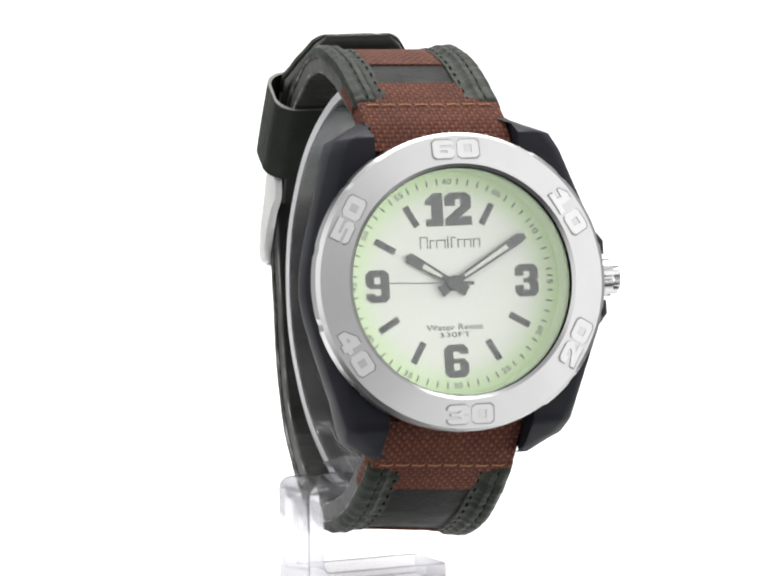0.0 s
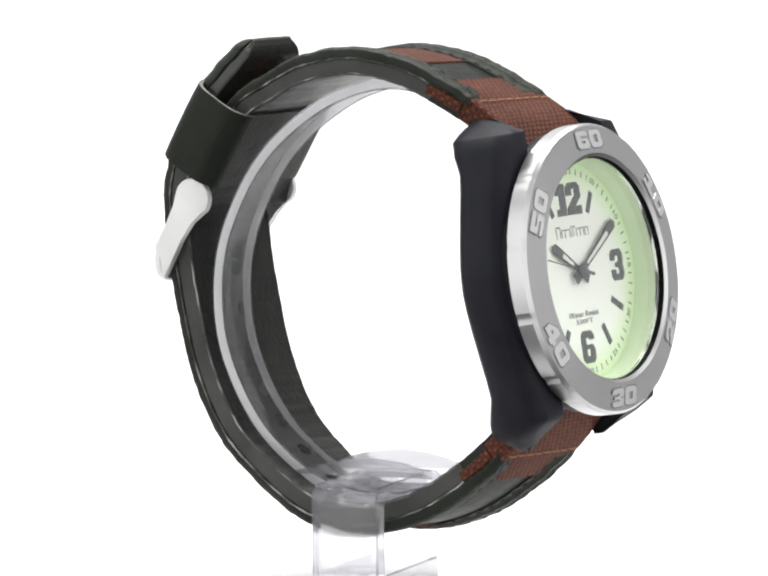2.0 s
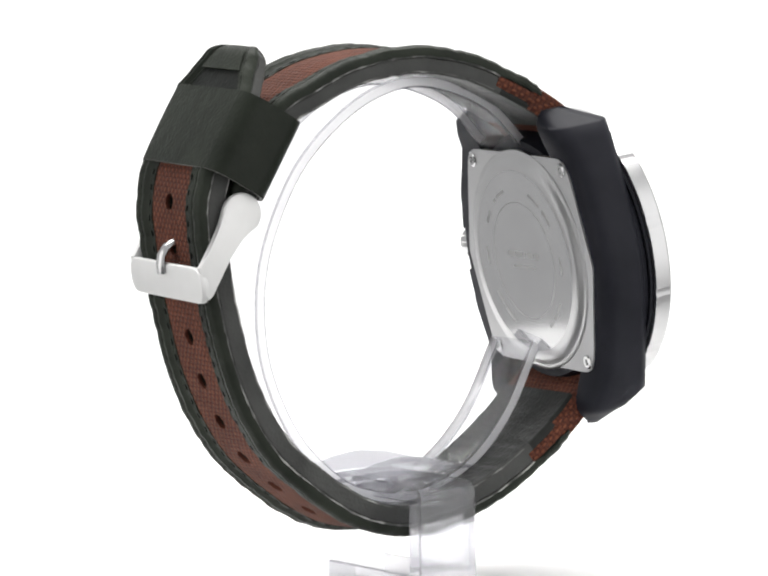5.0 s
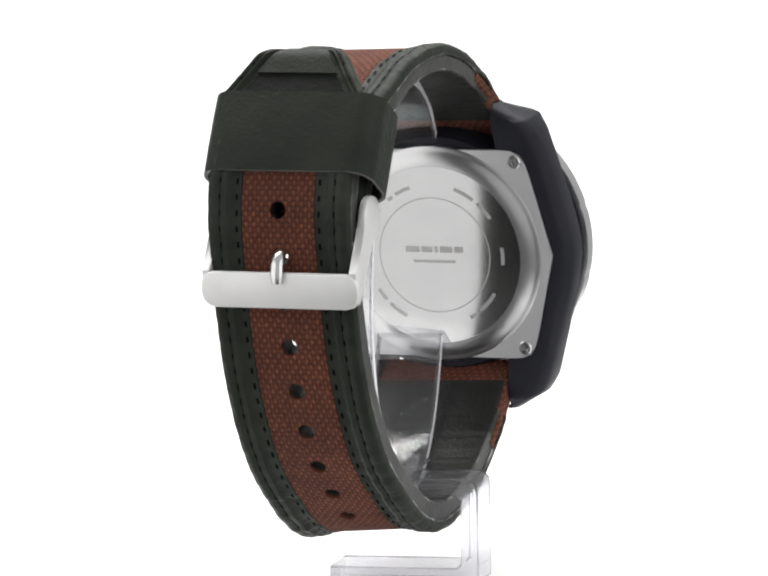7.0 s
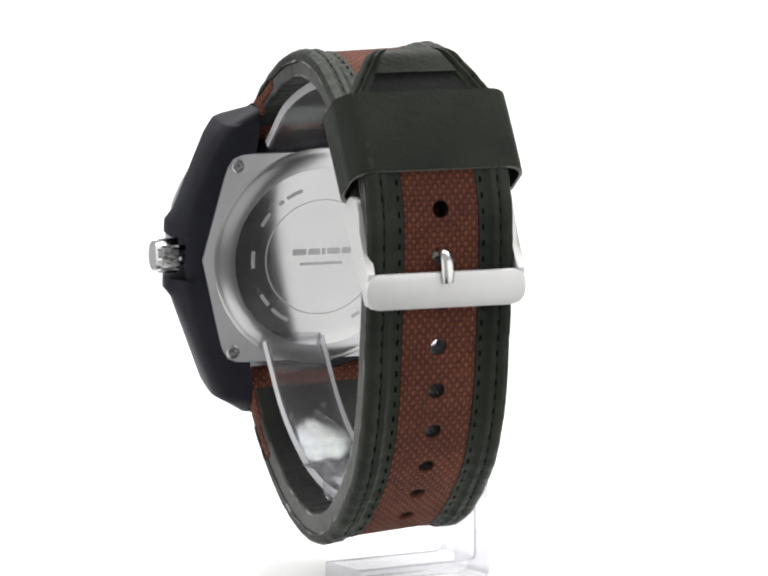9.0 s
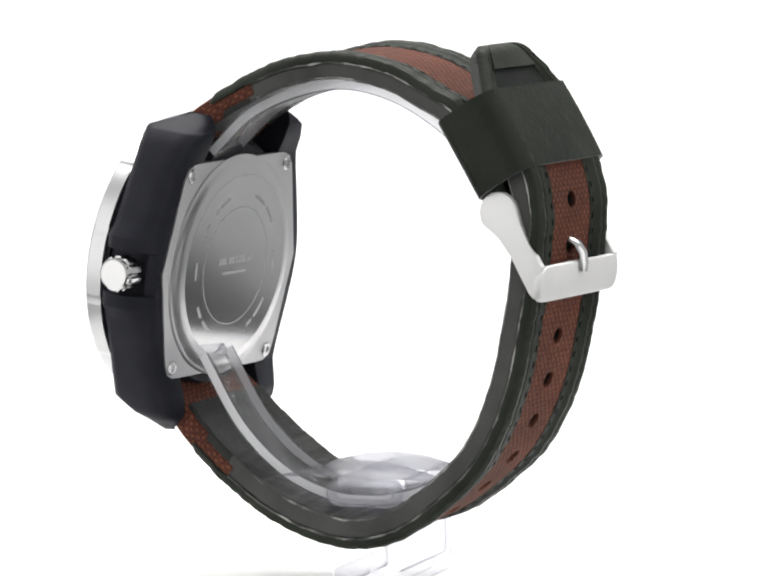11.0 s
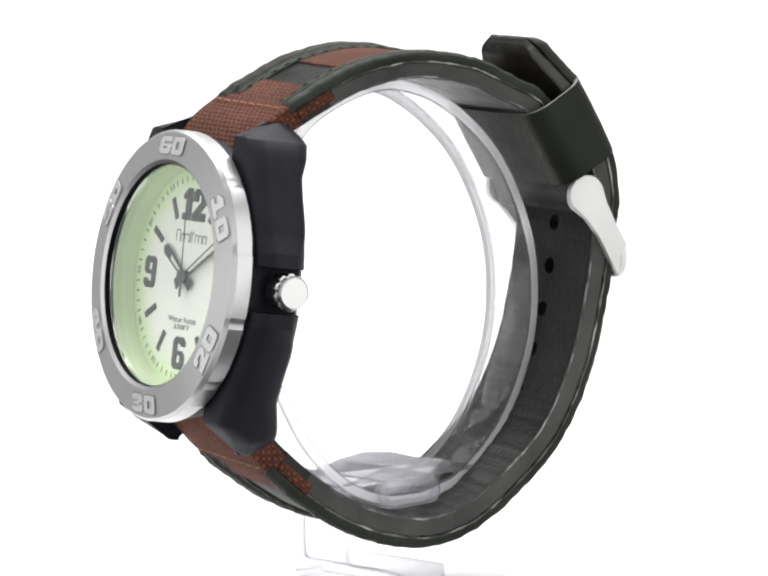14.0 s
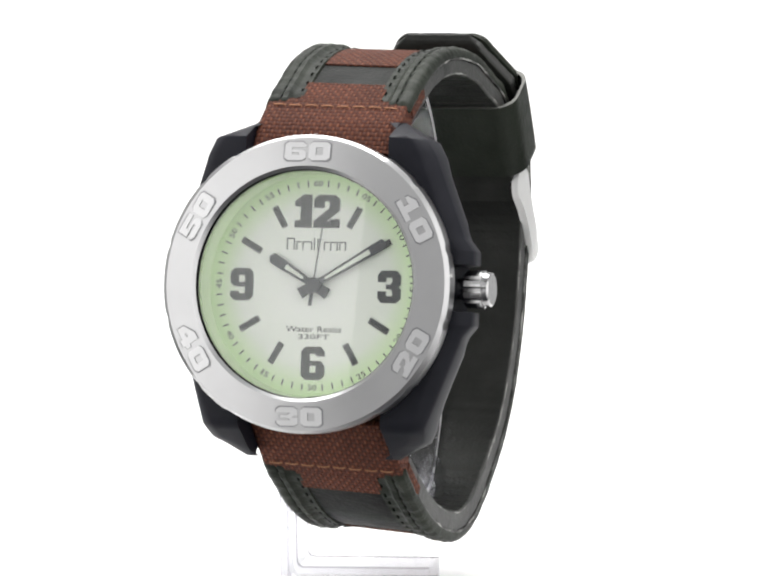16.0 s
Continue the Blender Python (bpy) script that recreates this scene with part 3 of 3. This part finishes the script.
def crown():
    bm = bmesh.new()
    n = 60
    rings = []
    for x, r in ((20.6, 1.6), (22.0, 1.6), (22.05, 2.45), (22.4, 2.75), (24.9, 2.75), (25.0, 2.5), (25.8, 2.48), (26.0, 2.2)):
        ring = []
        for i in range(n):
            a = 2 * math.pi * i / n
            q = r - (0.3 if r > 2.49 and (i % 6) in (0, 1) else 0)
            ring.append((x, 8.3 + q * math.cos(a), 0.0 + q * math.sin(a)))
        rings.append(ring)
    loft(bm, rings)
    part("crown", bm, POLISH, WATCH, "polished fluted steel crown", place=CASE)


crown()


def case_back():
    bm = bmesh.new()
    n = 96
    def square(scale):
        pts = []
        for i in range(n):
            a = 2 * math.pi * i / n
            c, s = math.cos(a), math.sin(a)
            k = (abs(c) ** 16 + abs(s) ** 16) ** (-1 / 16)
            z = 16.7 * k * s
            pts.append((k * c * scale * (19.2 - 0.245 * abs(z)), z * scale))
        return pts
    prism(bm, square(1.0), 11.8, 12.78, 0.15)
    plate = part("case_back", bm, PLATE, WATCH, "steel back plate with raised round centre", place=CASE)
    bm = bmesh.new()
    lathe(bm, [(14.2, 12.2), (14.2, 13.8), (0.02, 13.8), (0.02, 12.2)], 128)
    part("back_disc", bm, BACKSTEEL, plate, "polished round back centre", place=CASE, angle=8)
    bm = bmesh.new()
    lathe(bm, [(17.3, 12.2), (17.3, 12.82), (17.1, 12.95), (16.75, 13.0), (16.5, 13.08), (16.1, 13.3), (15.6, 13.52), (15.1, 13.67), (14.6, 13.76), (14.21, 13.79), (14.21, 12.2)], 128)
    part("back_rim", bm, RIMSTEEL, plate, "rounded satin rim of the back", place=CASE)
    for x, z in ((-13.8, 14.9), (13.8, 14.9), (-13.8, -14.9), (13.8, -14.9)):
        bm = bmesh.new()
        rings = [[(x + q * math.cos(2 * math.pi * i / 20), b, z + q * math.sin(2 * math.pi * i / 20)) for i in range(20)]
                 for q, b in ((1.1, 12.6), (1.1, 12.95), (0.9, 13.1), (0.5, 13.1), (0.4, 12.85))]
        loft(bm, rings)
        part("screw", bm, POLISH, plate, "small steel screw", place=CASE)
    # engraved lines, too fine to read
    bm = bmesh.new()
    for a0, a1 in ((18, 32), (35, 40), (50, 62), (83, 97), (120, 131), (135, 152), (208, 216), (219, 238), (263, 277), (302, 318), (322, 340)):
        steps = [a0 + (a1 - a0) * k / 8 for k in range(9)]
        loft(bm, [[(r * math.sin(radians(a)), y, r * math.cos(radians(a))) for r, y in ((11.0, 13.79), (11.6, 13.79), (11.6, 13.805), (11.0, 13.805))] for a in steps])
    lathe(bm, [(9.1, 13.79), (9.28, 13.79), (9.28, 13.805), (9.1, 13.805)], 96)
    for x0, x1 in ((-4.8, -3.3), (-3.0, -0.9), (-0.6, 0.0), (0.3, 2.2), (2.5, 4.8)):
        box(bm, x0, x1, 13.79, 13.805, 0.4, 1.4)
    box(bm, -3.4, 3.6, 13.79, 13.805, -1.25, -0.8)
    part("engraving", bm, ETCH, plate, "faint engraved lines", smooth=False, place=CASE)


case_back()

# ---- strap ----
W = 10.9
SHORT = Ribbon([(-30.6, 68.6), (-27.6, 71.8), (-24.6, 73.9), (-19.3, 76.8), (-11, 80.4), (-1, 82.0), (9, 80.5), (16.2, 77.3), (21.2, 74.6), (24.8, 70), (27.8, 64), (29.7, 59.5), (30.3, 57.4)], -1)
LONG = Ribbon([(-34.0, 28.6), (-31.2, 25.2), (-28.2, 21.8), (-22.5, 16.9), (-15, 12.0), (-7, 8.9), (1, 7.8), (9, 9.6), (17, 14.6), (24.6, 21.8), (29.9, 32.0), (33.0, 44.1), (34.4, 53.5),
               (34.8, 59), (33.9, 64), (32.2, 68), (29.3, 72.8), (26.3, 77.8), (22.9, 83.4)], 1)


def flat_width(ribbon, s, w, tip):
    """Half width: the free end narrows to a blunt point."""
    if tip:
        e = ribbon.length - s
        if e < 8.0:
            return max(0.0, w - (8.0 - e) * 0.62 - (max(0, 1.2 - e) * 0.8))
    return w


def strap(name, ribbon, label, tip, holes):
    end = ribbon.length
    deep = 4.7 if tip else 4.2
    panel_end = 36.0 if tip else 23.0
    def nose(s):
        """The free end rounds off in thickness."""
        e = end - s
        return math.sqrt(max(0.03, 1 - (1 - e / 2.4) ** 2)) if tip and e < 2.4 else 1.0

    def under(s):
        """Depth of the lining's face; the free end is thinner."""
        return deep - (1.2 * min(1.0, max(0.0, (s - end + 17.0) / 6.0)) if tip else 0.0)

    root_bm = bmesh.new()
    ribbon.sweep(root_bm, 16.5, end, lambda s: rounded(-flat_width(ribbon, s, W, tip), flat_width(ribbon, s, W, tip), 1.6, 1.6 + (under(s) - 1.6) * nose(s), 0.5 * nose(s)), step=0.45, wave=0.26, seed=1.0, pucker=0.09)
    body = part(name, root_bm, LINING, WATCH, label)
    finish_faces(body, lambda n: abs(n.x) > 0.6, EDGE_PAINT)
    bm = bmesh.new()
    ribbon.sweep(bm, 11.0, end - (0.15 if tip else 0), lambda s: rounded(-flat_width(ribbon, s, W - 0.12, tip), flat_width(ribbon, s, W - 0.12, tip), 1.58 - 0.48 * nose(s), 1.58, 0.2 * nose(s)))
    core = part("core", bm, LEATHER, body)
    bm = bmesh.new()
    ribbon.sweep(bm, 10.9, 16.6, lambda s: rounded(-W + 0.05, W - 0.05, 1.9, deep - 0.05, 0.4))
    ribbon.sweep(bm, 4.8, 10.9, lambda s: rounded(-W + 0.4, W - 0.4, deep - 1.0, deep - 0.05, 0.3))
    part("lining_end", bm, LINING, body)
    # fabric sleeve round the spring bar
    bm = bmesh.new()

    def sleeve(s):
        half = 10.85
        return rounded(-half, half, 0.3 + 0.3 * (1 - min(s / 5, 1)), 4.1 - 0.8 * (1 - min(s / 5, 1)), 0.6)
    ribbon.sweep(bm, 0.0, 11.2, sleeve)
    part("fabric_sleeve", bm, FABRIC, body, "brown woven nylon sleeve at the lugs")
    bm = bmesh.new()
    ribbon.sweep(bm, 11.0, 17.6, lambda s: rounded(-W - 0.2, W + 0.2, 1.5, 3.3, 0.4))
    part("fabric_edge", bm, FABRIC, body)
    bm = bmesh.new()
    ribbon.sweep(bm, 11.1, 16.2, lambda s: rounded(-6.3, 6.3, 0.5, 1.4, 0.15))
    part("fabric_panel", bm, FABRIC, body)
    bm = bmesh.new()
    ribbon.sweep(bm, 16.0, panel_end, lambda s: rounded(-6.3, 6.3, 0.85, 1.3, 0.12))
    part("leather_panel", bm, PATCH, body, "smooth dark leather panel")
    bm = bmesh.new()
    last = end - (9.5 if tip else 0.3)
    ribbon.sweep(bm, panel_end - 0.2, last, lambda s: rounded(-5.7, 5.7, 0.6, 1.4, 0.15))
    fabric = part("fabric_strip", bm, FABRIC, body, "brown woven nylon strip")
    # padded leather edges with a stitched groove
    for side in (-1, 1):
        bm = bmesh.new()

        def edge(s, side=side):
            k = min(1.0, (s - 9.6) / 1.2)
            w = flat_width(ribbon, s, W + 0.25, tip)
            q = 1.0 if not tip else 1.0 - 0.45 * min(1.0, max(0.0, (s - end + 13.0) / 3.0))
            prof = [(w, 1.5), (w + 0.05, 0.95), (w - 0.3, 0.3), (w - 1.1, -0.1), (w - 1.9, 0.02), (w - 2.15, 0.22), (w - 2.4, 0.02), (w - 3.1, 0.02), (w - 3.6, 0.45),
                    (w - 4.0, 0.62), (w - 5.35, 0.5), (w - 5.5, 0.9), (w - 5.5, 1.3), (w - 0.6, 1.58)]
            low = 1.35 if s < 16.4 else 1.58
            return [(side * max(w - (w - x) * q, 0.05), min(low, 1.58 - (1.58 - d) * (0.55 + 0.45 * k) * nose(s)) + 0.002 * i) for i, (x, d) in enumerate(prof)]
        ribbon.sweep(bm, 9.8, end, edge, step=0.45, wave=0.2, seed=3.0 + side, pucker=0.08)
        part("leather_edge", bm, LEATHER, body, "padded dark olive leather edge")
        x0, x1 = sorted((side * (W - 0.05), side * (W + 0.22)))
        bm = bmesh.new()
        ribbon.sweep(bm, 17.6, end - 10.5, lambda q, x0=x0, x1=x1: rounded(x0, x1, 1.45, 1.75, 0.1), step=0.8, wave=0.15, seed=8.0 + side)
        stop = end - (18.0 if tip else 0.5)
        x0, x1 = sorted((side * (W - 0.4), side * (W - 0.02)))
        ribbon.sweep(bm, 17.6, stop, lambda q, x0=x0, x1=x1: rounded(x0, x1, deep - 0.5, deep - 0.22, 0.1), step=0.6, wave=0.26, seed=1.0, pucker=0.09)
        part("edge_seam", bm, SEAM, body, "pale worn seam line")
        bm = bmesh.new()
        s = 11.0
        while s < end - 1.5:
            w = flat_width(ribbon, s, W + 0.25, tip)
            for off, dd in ((2.15, 0.2), (4.7, 0.54)) if s < end - 12 else ((1.2, 0.1),):
                x = side * (w - off)
                if w - off < 0.4 or s > end - 3.2 and tip:
                    continue
                a = [ribbon.at(x + dx, s + ds, dd - 0.06 + dz - ribbon.ripple(s + ds, 0.2, 3.0 + side, 0.08)) for ds in (0, 0.85) for dx, dz in ((-0.17, 0.03), (0, -0.08), (0.17, 0.03))]
                vs = [bm.verts.new(p) for p in a]
                bm.faces.new((vs[0], vs[1], vs[4], vs[3]))
                bm.faces.new((vs[1], vs[2], vs[5], vs[4]))
                bm.faces.new((vs[0], vs[3], vs[5], vs[2]))
            s += 2.4
        part("stitching", bm, THREAD_DARK, body, "dark stitching")
    bm = bmesh.new()
    for i in range(8):
        x = -9.6 + i * 2.45
        jig = 0.25 * noise.noise((i * 1.7, 3.0, 1.0))
        rings = []
        for k in range(5):
            xx = x + k * 0.48
            lift = 0.26 - 0.14 * math.sin(math.pi * k / 4)
            rings.append([ribbon.at(xx, 9.3 + jig + 0.13 * math.cos(q * math.pi / 3), lift + 0.09 * math.sin(q * math.pi / 3)) for q in range(6)])
        loft(bm, rings)
    part("cross_stitch", bm, THREAD_BROWN, body, "tan cross stitching")
    if tip:
        def border(s, inset):
            half = max(0.4, flat_width(ribbon, s, W, True) - inset)
            return -half, half
        bm = bmesh.new()
        ribbon.sweep(bm, end - 4.6, end - 0.1, lambda s: rounded(*border(s, 2.4), 1.5 - 1.4 * nose(s), 1.55, 0.2 * nose(s)))
        part("tip_border", bm, LEATHER, body, "padded leather border of the strap tip")
        bm = bmesh.new()
        ribbon.sweep(bm, end - 13, end - 4.4, lambda s: rounded(*border(s, 2.7), 0.6, 1.3, 0.12))
        part("tip_panel", bm, PATCH, body)
    if holes:
        bm = bmesh.new()
        for s in holes:
            a, b = ribbon.at(0, s, -1.5), ribbon.at(0, s, 6.5)
            ax = (b - a).normalized()
            side_v = Vector((1, 0, 0))
            up = ax.cross(side_v).normalized()
            loft(bm, [[p + 1.3 * (side_v * math.cos(k * math.pi / 9) + up * math.sin(k * math.pi / 9)) for k in range(18)] for p in (a, b)])
        cutter = part("cutter", bm, HOLE, None)
        for ob in (body, core, fabric):
            drilled(ob, cutter)
        bpy.data.objects.remove(cutter)
    return body


def s_at_height(ribbon, z):
    """Distance along the strap's rear part at which it stands at height z."""
    return min((r for r in ribbon.rows if r[1].x > 5), key=lambda r: abs(r[1].y - z))[0]


HOLE_TOP = s_at_height(LONG, 60.1)
strap("strap_buckle_side", SHORT, "dark leather lined short strap", False, [])
strap("strap_hole_side", LONG, "dark leather lined long strap with round holes", True, [HOLE_TOP - 6.95 * k for k in range(9)])


def keeper():
    """Leather loop round both strap ends."""
    a, along, outw = Vector((17.3, 72.4)), Vector((0.508, -0.861)), Vector((0.861, 0.508))
    bm = bmesh.new()

    def section(grow, s):
        bow = 0.5 * (1 - (2 * s / 13.4 - 1) ** 2)
        pts = []
        for x, d in rounded(-12.9 - grow, 12.9 + grow, 0.3 - grow, 10.1 + grow, 3.4, 9):
            p = a + along * s + outw * (d + bow * (0.4 if d > 5 else 0))
            pts.append((x + 2.2 + (p.y - 66) * 0.03, p.x, p.y))
        return pts
    outer = [section(0.5, s) for s in np.linspace(1.2, 14.0, 9)]
    inner = [section(0.05, s) for s in np.linspace(14.0, 1.2, 9)]
    rings = outer + inner + [outer[0]]
    loft(bm, rings, caps=False)
    bmesh.ops.remove_doubles(bm, verts=bm.verts, dist=1e-4)
    ob = part("strap_keeper", bm, KEEPER, WATCH, "wide dark olive leather keeper loop", angle=50)
    ob.data.materials.append(RAW_EDGE)
    for poly in ob.data.polygons:
        if abs(poly.normal.y * along.x + poly.normal.z * along.y) > 0.6:
            poly.material_index = 1


keeper()


def buckle():
    cx = 2.25
    # front plate, rounded at its ends
    bm = bmesh.new()
    rings = []
    for y, grow in ((34.0, -0.25), (34.3, 0.0), (35.0, 0.0), (35.25, -0.12), (35.35, -0.35)):
        ring = []
        for x, z in rounded(-12.35 - grow, 12.35 + grow, 45.6 - grow, 50.9 + grow, 2.0):
            ring.append((cx + x, y + (z - 48) * 0.13 - 0.0012 * x * x, z + 0.0))
        rings.append(ring)
    loft(bm, rings)
    frame_part = part("buckle", bm, BUCKLE, WATCH, "satin steel pin buckle with flat front bar")
    for side in (-1, 1):
        # drop-shaped side arm, in y and z
        bm = bmesh.new()
        head, r = Vector((28.1, 58.6)), 3.15
        pts = [head + r * Vector((math.cos(radians(a)), math.sin(radians(a)))) for a in range(20, 236, 18)]
        pts += [Vector((28.4, 55.0)), Vector((30.2, 52.2)), Vector((32.2, 48.6)), Vector((33.0, 46.9)), Vector((33.7, 46.2)), Vector((34.6, 47.4)), Vector((35.3, 51.0)),
                Vector((34.5, 52.0)), Vector((32.8, 54.4)), Vector((31.7, 57.2))]
        loft(bm, [[(cx + x, p.x, p.y) for p in pts] for x in (side * 10.95, side * 12.15)])
        arm_edges = [e for e in bm.edges if abs(e.verts[0].co.x - e.verts[1].co.x) < 1e-6]
        bmesh.ops.bevel(bm, geom=arm_edges, offset=0.25, segments=2, profile=0.5, affect="EDGES")
        part("buckle_arm", bm, BUCKLE, frame_part, "drop-shaped satin steel arm")
    bm = bmesh.new()
    path = [Vector((30.6, 54.6)), Vector((33.4, 54.0)), Vector((34.9, 53.2)), Vector((35.65, 52.0)), Vector((35.85, 50.6)), Vector((35.8, 49.3))]
    rings = []
    for i, p in enumerate(path):
        t = (path[min(i + 1, 5)] - path[max(i - 1, 0)]).normalized()
        nrm = Vector((-t.y, t.x))
        r = 1.0 if i < 5 else 0.8
        ring = []
        for k in range(12):
            q = p + nrm * (0.65 * r * math.sin(k * math.pi / 6))
            ring.append((cx + 0.05 + r * math.cos(k * math.pi / 6), q.x, q.y))
        rings.append(ring)
    loft(bm, rings)
    part("prong", bm, POLISH, frame_part, "steel prong")
    bm = bmesh.new()
    loft(bm, [[(cx + x, 28.6 + 0.7 * math.cos(k * math.pi / 6), 58.6 + 0.7 * math.sin(k * math.pi / 6)) for k in range(12)] for x in (-11.0, 11.0)])
    part("pivot_bar", bm, POLISH, frame_part)


buckle()


# ---- movement ----
def motions():
    steps = [k * 0.5 for k in range(33)]
    turn = [(t, pose(0, 0, 0, 0, 0, TURN_START + TURN_RATE * t)) for t in steps]
    walk(WATCH, turn)
    walk(STAND, [(t, m @ pose(0, 0, 0, 0, 0, STAND_YAW)) for t, m in turn])
    seat = CASE @ Matrix.Translation((0, DIAL_Y - 1.15, 0))
    seat = Matrix.Translation(seat.translation * MM) @ seat.to_3x3().to_4x4()
    ticks = [(0.0, seat @ pose(0, 0, 0, 0, -88.0, 0))]
    for k in range(16):
        ticks.append((k + 0.70, seat @ pose(0, 0, 0, 0, -88.0 + 6 * k, 0)))
        ticks.append((k + 0.80, seat @ pose(0, 0, 0, 0, -88.0 + 6 * (k + 1), 0)))
    ticks.append((16.0, seat @ pose(0, 0, 0, 0, -88.0 + 6 * 16, 0)))
    walk(SECOND, ticks)


motions()
